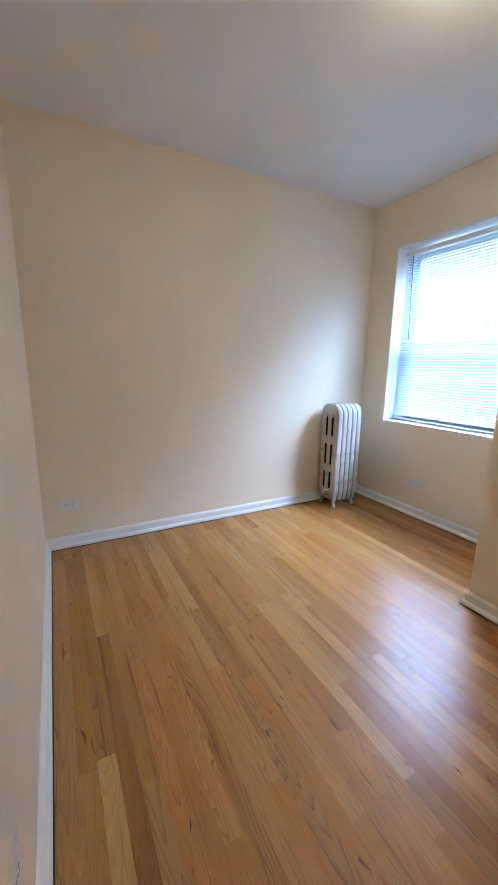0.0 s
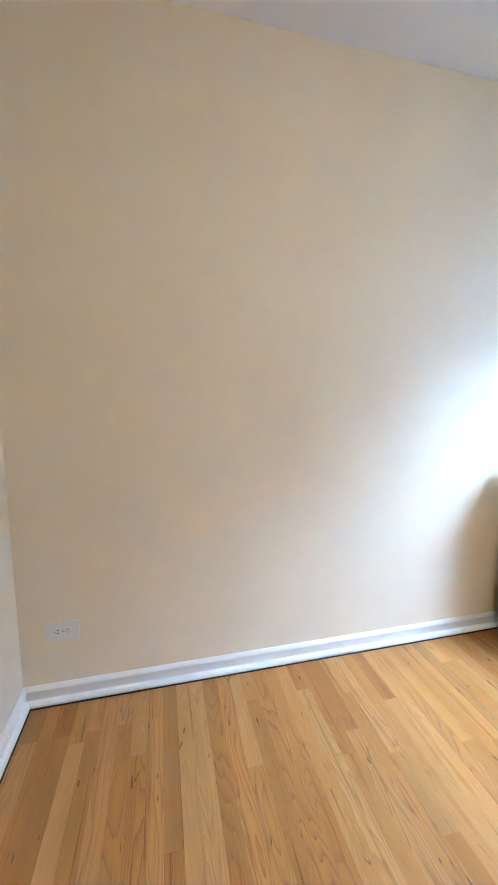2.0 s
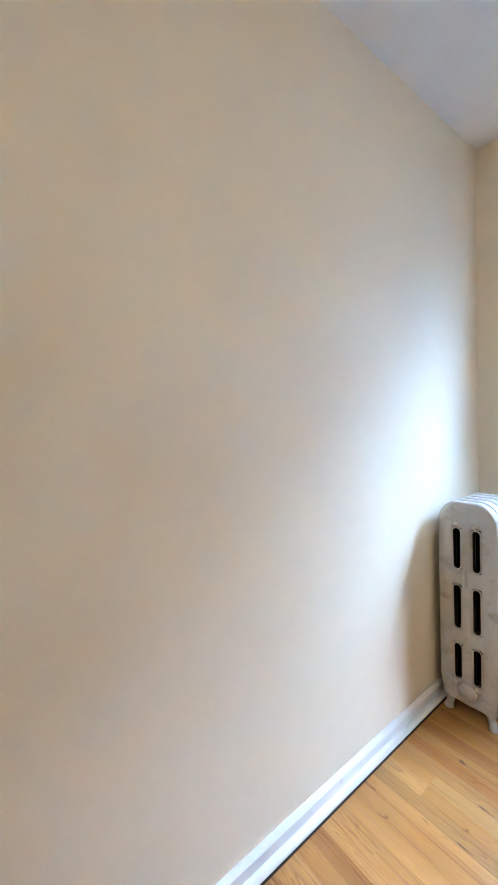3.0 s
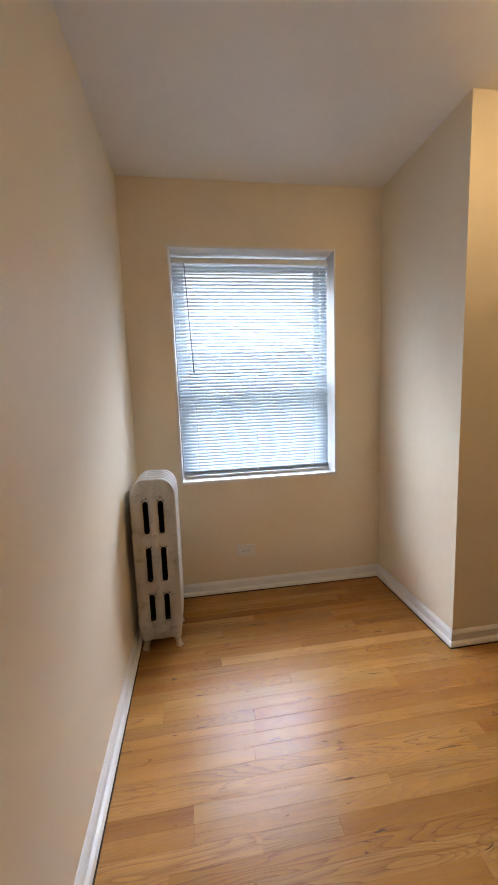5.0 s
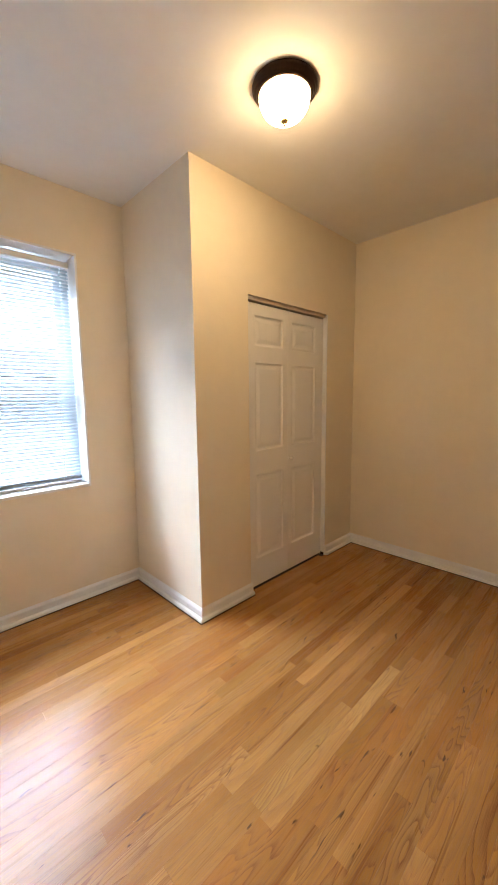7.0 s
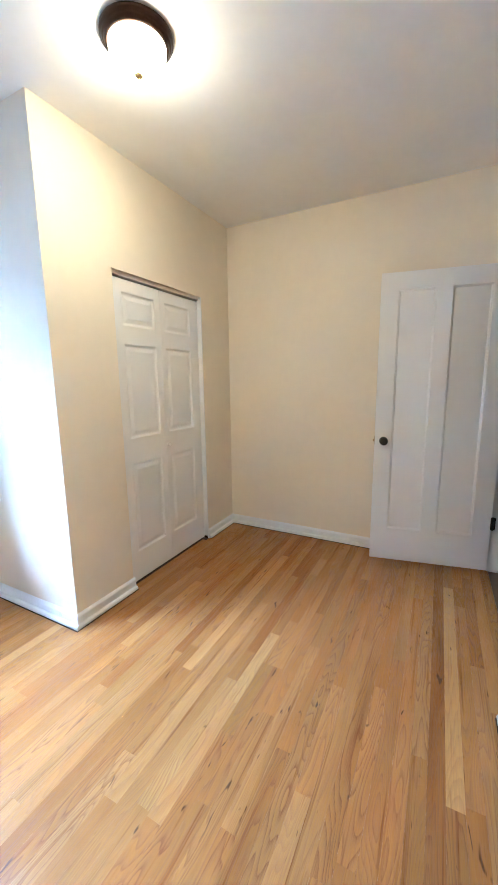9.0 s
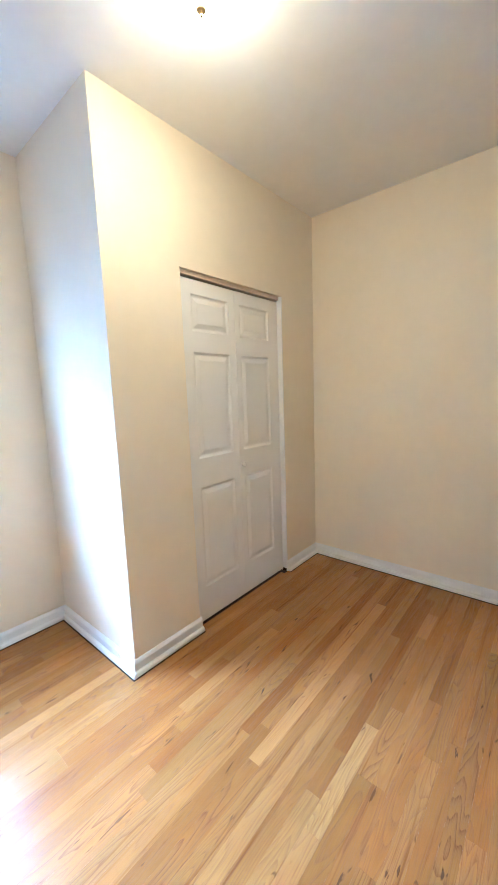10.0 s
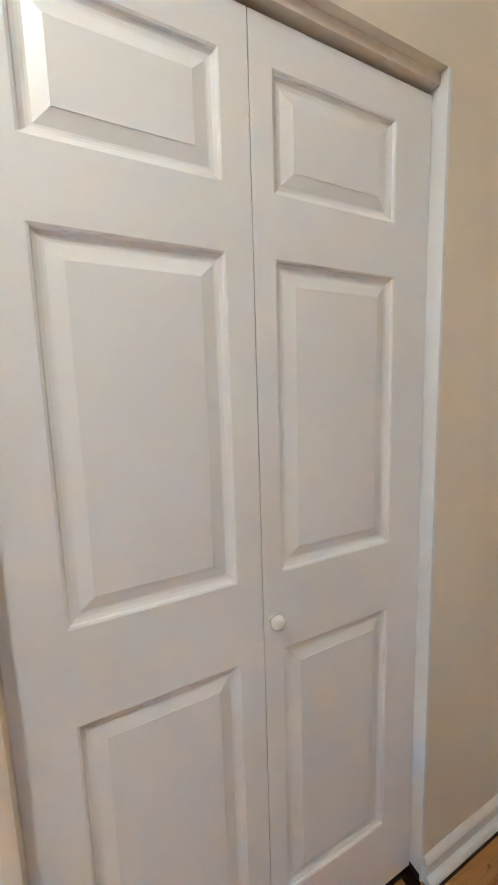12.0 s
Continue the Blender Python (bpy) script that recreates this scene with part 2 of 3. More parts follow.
def lathe(profile, segs=32, bm=None):
    """Turn (radius, z) pairs about the z axis."""
    bm = bm or bmesh.new()
    rings = []
    for r, z in profile:
        if r < 1e-6:
            rings.append([bm.verts.new((0, 0, z))])
        else:
            rings.append([bm.verts.new((r * math.cos(2 * math.pi * i / segs), r * math.sin(2 * math.pi * i / segs), z)) for i in range(segs)])
    for a, b in zip(rings, rings[1:]):
        for i in range(segs):
            j = (i + 1) % segs
            if len(a) == 1 and len(b) == 1:
                continue
            if len(a) == 1:
                bm.faces.new((a[0], b[i], b[j]))
            elif len(b) == 1:
                bm.faces.new((a[i], a[j], b[0]))
            else:
                bm.faces.new((a[i], a[j], b[j], b[i]))
    return bm


def sweep(profile, p0, p1, out):
    """A moulding: profile of (out, up) pairs from p0 to p1 along the floor, out = unit vector into the room."""
    bm = bmesh.new()
    ends = []
    for p, cut in (p0, p1):
        along = (Vector(p1[0]) - Vector(p0[0])).normalized()
        ends.append([bm.verts.new(Vector(p) + Vector(out) * o + along * (cut * o) + Vector((0, 0, u))) for o, u in profile])
    n = len(profile)
    for i in range(n):
        j = (i + 1) % n
        bm.faces.new((ends[0][i], ends[0][j], ends[1][j], ends[1][i]))
    bm.faces.new(ends[0])
    bm.faces.new(list(reversed(ends[1])))
    return bm


# ---- the shell ----
def structure(name, bm, mat, label, category):
    ob = part(name, bm, mat, None)
    return tagged(ob, label, category, kind="structure")


T = 0.15
structure("wall_west", boxes((-T, 0, -T - 0.2, YB + 0.26, 0, H)), M_WALL, "plain cream painted plaster wall beside the radiator", "wall")
structure("wall_north", boxes(
    (0, WX0, YB, YB + 0.26, 0, H), (WX1, XD + T, YB, YB + 0.26, 0, H),
    (WX0, WX1, YB, YB + 0.26, 0, WZ0), (WX0, WX1, YB, YB + 0.26, WZ1, H)), M_WALL,
    "cream painted wall with a deep window opening", "wall")
structure("wall_closet_side", boxes((XE, XE + 0.10, YF + 0.10, YB, 0, H)), M_WALL, "cream painted side wall of the closet beside the window", "wall")
structure("wall_closet_front", boxes(
    (XE, CX0, YF, YF + 0.10, 0, H), (CX1, XD, YF, YF + 0.10, 0, H), (CX0, CX1, YF, YF + 0.10, CZ1, H)), M_WALL,
    "cream painted closet wall with a door opening", "wall")
structure("wall_east", boxes((XD, XD + T, -1.6, YB, 0, H)), M_WALL, "plain cream painted wall behind the open door", "wall")
structure("wall_south", boxes(
    (0, LX, -0.25, YS, 0, H), (LX, DX0, -0.25, YL2, 0, H), (DX1, XD, -0.25, YL2, 0, H),
    (DX0, DX1, -0.25, YL2, DZ1, H)), M_WALL, "cream painted wall with the room's doorway", "wall")
structure("wall_hall", boxes((1.8, XD, -1.6, -1.45, 0, H), (1.65, 1.8, -1.6, -0.25, 0, H)), M_WALL, "plain cream wall of the hall outside", "wall")
structure("ceiling", boxes((-T, XD + T, -1.6, YB + 0.26, H, H + 0.12)), M_CEIL, "flat white painted plaster ceiling", "ceiling")
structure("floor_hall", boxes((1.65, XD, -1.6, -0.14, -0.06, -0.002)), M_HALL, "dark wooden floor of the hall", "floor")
# added sheet before the wall; its dark colour stands for the closet's shade
structure("closet_back", boxes((XE + 0.10, XD, YB - 0.012, YB - 0.002, 0, H)), M_CLOSET_SHADE, "added sheet in a dark tone for the shade inside the closet", "wall")

# baseboards: flat board with an eased cap, and a quarter-round shoe
BASE = [(0, 0.0), (0.0125, 0.0), (0.0125, 0.062), (0.0155, 0.064), (0.0155, 0.068), (0.012, 0.074), (0.006, 0.081), (0.003, 0.084), (0, 0.084)]
SHOE = [(0.0125, 0.004), (0.029, 0.004), (0.0305, 0.008), (0.029, 0.016), (0.024, 0.024), (0.0125, 0.029)]

# strip on the floor: paints the dark gap below the shoe
GAP_STRIP = [(0.020, 0.0004), (0.0345, 0.0004), (0.0345, 0.0011), (0.020, 0.0036)]


def baseboard(p0, p1, out, cut0=0, cut1=0):
    ob = part("baseboard", sweep(BASE, (p0, cut0), (p1, cut1), out), M_TRIM, None)
    tagged(ob, "white gloss painted baseboard along the wall", "baseboard", kind="structure")
    part("shoe_moulding", sweep(SHOE, (p0, cut0), (p1, cut1), out), M_TRIM, ob)
    part("floor_joint", sweep(GAP_STRIP, (p0, cut0), (p1, cut1), out), M_GAP_SHADE, ob, "black strip painted as the shaded gap between moulding and floor")


baseboard((0, YS, 0), (0, YB, 0), (1, 0, 0), 1, -1)
baseboard((0, YB, 0), (XE, YB, 0), (0, -1, 0), 1, -1)
baseboard((XE, YB, 0), (XE, YF, 0), (-1, 0, 0), 1, 1)
baseboard((XE, YF, 0), (CX0 + 0.012, YF, 0), (0, -1, 0), -1, 0)
baseboard((CX1 - 0.002, YF, 0), (XD, YF, 0), (0, -1, 0), 0, -1)
baseboard((XD, YF, 0), (XD, YL2, 0), (-1, 0, 0), 1, -1)
baseboard((LX - 0.13, YS, 0), (0, YS, 0), (0, 1, 0), 0, -1)


# ---- window ----
def window():
    win = thing("window_1", "white double-hung window in a deep white reveal", "window", kind="structure")
    y0, y1 = YB - 0.003, YB + 0.24
    t = 0.014
    part("reveal_board", boxes((WX0, WX0 + t, y0, y1, WZ0, WZ1), bevel=0.0015), M_TRIM, win)
    part("reveal_board", boxes((WX1 - t, WX1, y0, y1, WZ0, WZ1), bevel=0.0015), M_TRIM, win)
    part("reveal_board", boxes((WX0 + t, WX1 - t, y0, y1, WZ1 - t, WZ1), bevel=0.0015), M_TRIM, win)
    part("window_sill", boxes((WX0 + t, WX1 - t, y0, y1, WZ0, WZ0 + 0.02), bevel=0.003), M_TRIM, win)
    a, b, z0, z1 = WX0 + t, WX1 - t, WZ0 + 0.02, WZ1 - t
    ya, yb = YB + 0.165, YB + 0.235
    part("window_frame", boxes((a, a + 0.035, ya, yb, z0, z1), (b - 0.035, b, ya, yb, z0, z1),
                               (a + 0.035, b - 0.035, ya, yb, z1 - 0.035, z1), (a + 0.035, b - 0.035, ya, yb, z0, z0 + 0.03), bevel=0.003), M_VINYL, win)
    mid = 1.50
    for nm, s0, s1, yy in (("lower_sash", z0 + 0.03, mid + 0.02, ya + 0.008), ("upper_sash", mid - 0.02, z1 - 0.035, ya + 0.038)):
        c, d = a + 0.035, b - 0.035
        w = 0.042
        sash = part(nm, boxes((c, c + w, yy, yy + 0.028, s0, s1), (d - w, d, yy, yy + 0.028, s0, s1),
                              (c + w, d - w, yy, yy + 0.028, s0, s0 + w), (c + w, d - w, yy, yy + 0.028, s1 - w, s1), bevel=0.003), M_VINYL, win)
        pane = part("pane", boxes((c + w, d - w, yy + 0.012, yy + 0.016, s0 + w, s1 - w)), M_GLASS, sash)
        pane.visible_shadow = False
    part("sash_lock", boxes((0.80, 0.86, ya + 0.0, ya + 0.012, mid + 0.021, mid + 0.034), bevel=0.003), M_VINYL, win)


window()


# ---- mini blind ----
def mini_blind():
    x0, x1 = WX0 + 0.022, WX1 - 0.022
    yc = YB + 0.115
    bl = thing("mini_blind", "white aluminium mini blind lowered in the window, slats half open", "window blind")
    top = WZ1 - 0.036
    part("headrail", boxes((x0 - 0.004, x1 + 0.004, yc - 0.018, yc + 0.018, top - 0.034, top), bevel=0.003), M_PLASTIC, bl)
    # one curved slat, shared by all
    bm = bmesh.new()
    tilt = radians(46)
    n = 5
    rows = []
    for x in (x0, x1):
        up, lo = [], []
        for i in range(n):
            s = -1 + 2 * i / (n - 1)
            yy, zz = 0.0125 * s, 0.0018 * (1 - s * s)
            y2 = yy * math.cos(tilt) - zz * math.sin(tilt)
            z2 = yy * math.sin(tilt) + zz * math.cos(tilt)
            up.append(bm.verts.new((x, y2, z2 + 0.0002)))
            lo.append(bm.verts.new((x, y2, z2 - 0.0002)))
        rows.append((up, lo))
    (ua, la), (ub, lb) = rows
    for i in range(n - 1):
        bm.faces.new((ua[i], ua[i + 1], ub[i + 1], ub[i]))
        bm.faces.new((la[i], lb[i], lb[i + 1], la[i + 1]))
    for i in (0, n - 1):
        bm.faces.new((ua[i], ub[i], lb[i], la[i]))
    me = finish(bm, "slat", M_SLAT)
    z, pitch = top - 0.055, 0.0222
    low = WZ0 + 0.085
    while z > low:
        s = new("slat", me)
        s.parent = bl
        s.location = (0, yc + random.uniform(-0.0006, 0.0006), z)
        s.rotation_euler = (radians(random.uniform(-1.2, 1.2)), 0, random.uniform(-0.0006, 0.0006))
        z -= pitch
    # slats gathered on the bottom rail
    for i in range(9):
        s = new("slat", me)
        s.parent = bl
        s.location = (0, yc, WZ0 + 0.046 + 0.0036 * i)
        s.rotation_euler = (radians(-22 + random.uniform(-3, 3)), 0, 0)
    part("bottom_rail", boxes((x0, x1, yc - 0.012, yc + 0.012, WZ0 + 0.0215, WZ0 + 0.037), bevel=0.003), M_PLASTIC, bl)
    for x in (x0 + 0.11, (x0 + x1) / 2, x1 - 0.11):
        for dy in (-0.0135, 0.0135):
            part("ladder_cord", boxes((x - 0.0008, x + 0.0008, yc + dy - 0.0006, yc + dy + 0.0006, WZ0 + 0.03, top - 0.03)), M_PLASTIC, bl)
    wand = lathe([(0.0, -0.72), (0.005, -0.715), (0.005, -0.66), (0.0034, -0.65), (0.0034, -0.01), (0.0, 0.0)], 8)
    w = part("tilt_wand", wand, M_WAND, bl, "clear grey tilt wand", smooth=True)
    w.matrix_world = pose(x0 + 0.078, yc - 0.026, top - 0.03, 0, -2.4, 0)


mini_blind()


# ---- cast-iron radiator ----
def radiator():
    y_front, count, pitch = 2.288, 5, 0.056
    cx = 0.153
    rad = thing("radiator", "old cast-iron column radiator painted silver white, on the oak floor", "radiator", pose(cx, y_front, 0))
    xs = [-0.098, -0.092, -0.075, -0.0515, -0.047, -0.017, -0.0125, 0.0, 0.0125, 0.017, 0.047, 0.0515, 0.075, 0.092, 0.098]
    zs = [0.060, 0.072, 0.16, 0.168, 0.176, 0.327, 0.335, 0.343, 0.392, 0.40, 0.408, 0.592, 0.60, 0.608, 0.662, 0.67, 0.678, 0.847, 0.855, 0.863, 0.895, 0.92, 0.943, 0.959, 0.970]
    holes_z = [(0.168, 0.335), (0.40, 0.60), (0.67, 0.855)]
    holes_x = [(-0.047, -0.017), (0.017, 0.047)]

    def hole(a, b, c, d):
        xm, zm = (a + b) / 2, (c + d) / 2
        return any(p < xm < q for p, q in holes_x) and any(p < zm < q for p, q in holes_z)

    def section(kind):
        # the back section has no slots, which keeps light out of the others
        closed = kind == "back"
        nx, nz = len(xs) - 1, len(zs) - 1
        bm = bmesh.new()
        hd = 0.030
        grids = []
        for y in (-hd, hd):
            g = {}
            for i, x in enumerate(xs):
                for j, z in enumerate(zs):
                    # the head narrows to a dome, the foot end tucks in; columns bulge, webs sit back
                    k = 1.0
                    if z > 0.86:
                        k = max(1 - ((z - 0.86) / 0.116) ** 2.6, 0.0) ** 0.42
                    if z < 0.1:
                        k = 0.88
                    col = max(math.exp(-((x - c) / 0.016) ** 2) for c in (-0.072, 0.0, 0.072))
                    yy = y * (0.76 + 0.24 * col) * (0.62 if z > 0.965 else 0.8 if z > 0.955 or z < 0.09 else 1.0)
                    g[i, j] = bm.verts.new((x * k * 1.22, yy, z))
            grids.append(g)
        ga, gb = grids
        cells = set()
        for i in range(len(xs) - 1):
            for j in range(len(zs) - 1):
                if closed or not hole(xs[i], xs[i + 1], zs[j], zs[j + 1]):
                    cells.add((i, j))
        for i, j in cells:
            f = bm.faces.new((ga[i, j], ga[i + 1, j], ga[i + 1, j + 1], ga[i, j + 1]))
            # inner faces seen through the slots get the painted shade
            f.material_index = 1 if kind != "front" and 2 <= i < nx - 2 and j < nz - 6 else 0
            bm.faces.new((gb[i, j], gb[i, j + 1], gb[i + 1, j + 1], gb[i + 1, j]))
            for di, dj, p, q in ((-1, 0, (i, j), (i, j + 1)), (1, 0, (i + 1, j), (i + 1, j + 1)), (0, -1, (i, j), (i + 1, j)), (0, 1, (i, j + 1), (i + 1, j + 1))):
                if (i + di, j + dj) not in cells:
                    f = bm.faces.new((ga[p], ga[q], gb[q], gb[p]))
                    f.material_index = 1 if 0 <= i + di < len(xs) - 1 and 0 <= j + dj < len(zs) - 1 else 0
        bmesh.ops.recalc_face_normals(bm, faces=bm.faces[:])
        for v in [v for v in bm.verts if not v.link_faces]:
            bm.verts.remove(v)
        return bm

    for k in range(count):
        kind = "front" if k == 0 else "back" if k == count - 1 else "inner"
        s = part("section", section(kind), [M_RAD, M_SLOT_SHADE], rad, smooth=True)
        s.location = (0, 0.0265 + k * pitch, 0)
        sub = s.modifiers.new("round", "SUBSURF")
        sub.levels = sub.render_levels = 2
    # hubs that join the sections, above and below
    for z in (0.135, 0.895):
        h = lathe([(0.0, 0.0), (0.026, 0.0), (0.026, (count - 1) * pitch), (0.0, (count - 1) * pitch)], 20)
        bmesh.ops.rotate(h, verts=h.verts[:], cent=(0, 0, 0), matrix=Matrix.Rotation(radians(-90), 3, "X"))
        bmesh.ops.translate(h, verts=h.verts[:], vec=(0, 0.0265, z))
        part("nipple", h, M_RAD, rad, smooth=True)

    def boss(name, x, z, prof, y=0.0):
        b = lathe(prof, 24)
        bmesh.ops.rotate(b, verts=b.verts[:], cent=(0, 0, 0), matrix=Matrix.Rotation(radians(90), 3, "X"))
        bmesh.ops.translate(b, verts=b.verts[:], vec=(x, y, z))
        return part(name, b, M_RAD, rad, smooth=True)

    boss("end_plug", 0, 0.125, [(0.0, 0.022), (0.013, 0.022), (0.015, 0.016), (0.022, 0.016), (0.024, 0.011), (0.034, 0.011), (0.039, 0.006), (0.039, -0.02), (0.0, -0.02)])
    for x in (-0.039, 0.039):
        for z in (0.158, 0.868):
            boss("rod_washer", x, z, [(0.0, 0.014), (0.006, 0.014), (0.008, 0.010), (0.0085, 0.005), (0.0135, 0.005), (0.0145, -0.02), (0.0, -0.02)], 0.002)
    # raised lips round the slots of the end section
    for a, b in holes_x:
        for c, d in holes_z:
            xm, half, r = (a + b) / 2 * 1.22, (b - a) / 2 * 1.22 - 0.0005, 0.0038
            loop = []
            for zc, sgn in ((d - half, 1), (c + half, -1)):
                loop += [(xm + sgn * half * math.cos(t), zc + sgn * half * math.sin(t), sgn * math.cos(t), sgn * math.sin(t)) for t in [math.pi * i / 8 for i in range(9)]]
            bm = bmesh.new()
            rings = [[bm.verts.new((x + r * math.cos(q) * ux, 0.0035 + r * math.sin(q), z + r * math.cos(q) * uz)) for q in [math.pi * 2 * i / 8 for i in range(8)]] for x, z, ux, uz in loop]
            for p, q in zip(rings, rings[1:] + rings[:1]):
                for i in range(8):
                    bm.faces.new((p[i], p[(i + 1) % 8], q[(i + 1) % 8], q[i]))
            part("slot_lip", bm, M_RAD, rad, smooth=True)
    lug = boxes((-0.009, 0.009, -0.012, 0.01, 0.60, 0.668), bevel=0.005)
    part("lug", lug, M_RAD, rad, smooth=True)
    # feet under the two end sections, flared to a small pad
    for k in (0, count - 1):
        for side in (-1, 1):
            bm = bmesh.new()
            rings = []
            for f, z, rx, ry in ((0.068, 0.12, 0.026, 0.020), (0.076, 0.075, 0.022, 0.018), (0.083, 0.042, 0.016, 0.015), (0.089, 0.020, 0.016, 0.015), (0.092, 0.006, 0.020, 0.018), (0.092, 0.0, 0.020, 0.018)):
                rings.append([bm.verts.new((side * f + rx * math.cos(a), 0.0265 + k * pitch + ry * math.sin(a), z)) for a in [2 * math.pi * i / 14 for i in range(14)]])
            for a, b in zip(rings, rings[1:]):
                for i in range(14):
                    bm.faces.new((a[i], a[(i + 1) % 14], b[(i + 1) % 14], b[i]))
            bm.faces.new(rings[0])
            bm.faces.new(list(reversed(rings[-1])))
            part("foot", bm, M_RAD, rad, smooth=True)
    # supply valve at the far end
    v = lathe([(0.0, 0.0), (0.016, 0.0), (0.016, 0.09), (0.024, 0.095), (0.024, 0.16), (0.015, 0.165), (0.015, 0.19), (0.0, 0.19)], 16)
    bmesh.ops.translate(v, verts=v.verts[:], vec=(0.02, count * pitch + 0.05, 0))
    part("supply_valve", v, M_BLACK, rad, "dark iron supply valve", smooth=True)
    u = lathe([(0.0, 0.0), (0.017, 0.0), (0.017, 0.07), (0.0, 0.07)], 16)
    bmesh.ops.rotate(u, verts=u.verts[:], cent=(0, 0, 0), matrix=Matrix.Rotation(radians(-90), 3, "X"))
    bmesh.ops.translate(u, verts=u.verts[:], vec=(0.02, count * pitch - 0.02, 0.13))
    part("union", u, M_BLACK, rad, "dark iron pipe union", smooth=True)


radiator()


# ---- panelled doors ----
def panelled_face(bm, x0, x1, z0, z1, y, panels, rings):
    """A flat face at depth y with sunk panels; rings: (inset, depth) steps, the last one bounds the field."""
    xs = sorted({x0, x1, *[p[0] for p in panels], *[p[1] for p in panels]})
    zs = sorted({z0, z1, *[p[2] for p in panels], *[p[3] for p in panels]})
    fields = []
    for a, b in zip(xs, xs[1:]):
        for c, d in zip(zs, zs[1:]):
            if (a, b, c, d) in panels:
                loop = [bm.verts.new(co) for co in ((a, y, c), (b, y, c), (b, y, d), (a, y, d))]
                for ins, dep in rings:
                    nxt = [bm.verts.new(co) for co in ((a + ins, y + dep, c + ins), (b - ins, y + dep, c + ins), (b - ins, y + dep, d - ins), (a + ins, y + dep, d - ins))]
                    for i in range(4):
                        j = (i + 1) % 4
                        bm.faces.new((loop[i], loop[j], nxt[j], nxt[i]))
                    loop = nxt
                ins, dep = rings[-1]
                fields.append((a + ins, b - ins, c + ins, d - ins, y + dep))
            else:
                bm.faces.new([bm.verts.new(co) for co in ((a, y, c), (b, y, c), (b, y, d), (a, y, d))])
    return fields


def slab(bm, x0, x1, y0, y1, z0, z1, skip_front=True, skip_back=False):
    q = [((x0, y0, z0), (x0, y1, z0), (x0, y1, z1), (x0, y0, z1)), ((x1, y0, z0), (x1, y0, z1), (x1, y1, z1), (x1, y1, z0)),
         ((x0, y0, z1), (x0, y1, z1), (x1, y1, z1), (x1, y0, z1)), ((x0, y0, z0), (x1, y0, z0), (x1, y1, z0), (x0, y1, z0))]
    if not skip_back:
        q.append(((x0, y1, z0), (x1, y1, z0), (x1, y1, z1), (x0, y1, z1)))
    for f in q:
        bm.faces.new([bm.verts.new(c) for c in f])


def bifold():
    yf, z0, z1 = YF + 0.034, 0.016, 2.026
    door = thing("bifold_door", "closed white six-panel bifold closet door", "closet door")
    mould = [(0.004, 0.002), (0.006, 0.0055), (0.012, 0.0085), (0.017, 0.0095), (0.021, 0.0095), (0.046, 0.003)]
    for x0, x1, pa, pb in ((CX0 + 0.004, 2.5985, 2.245, 2.545), (2.6005, CX1 - 0.0145, 2.645, 2.948)):
        bm = bmesh.new()
        panels = [(pa, pb, 0.222, 0.848), (pa, pb, 1.020, 1.634), (pa, pb, 1.746, 1.950)]
        fields = panelled_face(bm, x0, x1, z0, z1, yf, panels, mould)
        slab(bm, x0, x1, yf, yf + 0.034, z0, z1)
        bmesh.ops.remove_doubles(bm, verts=bm.verts[:], dist=0.0001)
        leaf = part("leaf", bm, M_DOOR, door)
        for a, b, c, d, y in fields:
            part("panel", boxes((a - 0.001, b + 0.001, y - 0.0006, y + 0.006, c - 0.001, d + 0.001), bevel=0.0005), M_DOOR, leaf)
    k = lathe([(0.0, 0.030), (0.008, 0.030), (0.014, 0.026), (0.0165, 0.019), (0.014, 0.012), (0.009, 0.009), (0.0085, 0.003), (0.011, 0.0), (0.0, 0.0)], 24)
    kn = part("knob", k, M_KNOB, door, "small round white knob", smooth=True)
    kn.matrix_world = pose(2.622, yf, 0.925, 90, 0, 0)
    trk = tagged(part("closet_track", boxes((CX0 + 0.003, CX1 - 0.0105, YF + 0.018, YF + 0.066, 2.037, CZ1), bevel=0.001), M_TRACK, None), "painted metal bifold track under the closet header", "door track")
    jamb = part("closet_jamb", boxes((CX1 - 0.0105, CX1 + 0.0, YF - 0.002, YF + 0.095, 0.0, CZ1 - 0.001), bevel=0.0015), M_TRIM, None)
    tagged(jamb, "narrow white closet door jamb", "door jamb", kind="structure")
    part("pivot_bracket", boxes((CX1 - 0.050, CX1 - 0.011, YF - 0.004, YF + 0.040, 0.0006, 0.0035), (CX1 - 0.0135, CX1 - 0.0108, YF + 0.002, YF + 0.040, 0.0035, 0.024), bevel=0.0006), M_BRONZE, door, "brown metal floor pivot bracket")
    jl = part("closet_jamb", boxes((CX0 - 0.0, CX0 + 0.003, YF + 0.001, YF + 0.095, 0.0, CZ1 - 0.001)), M_WALL, None)
    # black strip stands in for the dark gap below the leaves
    part("floor_joint", boxes((CX0 + 0.004, CX1 - 0.016, YF + 0.030, YF + 0.075, 0.0004, 0.0024)), M_GAP_SHADE, jamb, "black strip painted as the dark gap under the closet door")
    tagged(jl, "cream painted closet opening edge", "door jamb", kind="structure")


bifold()


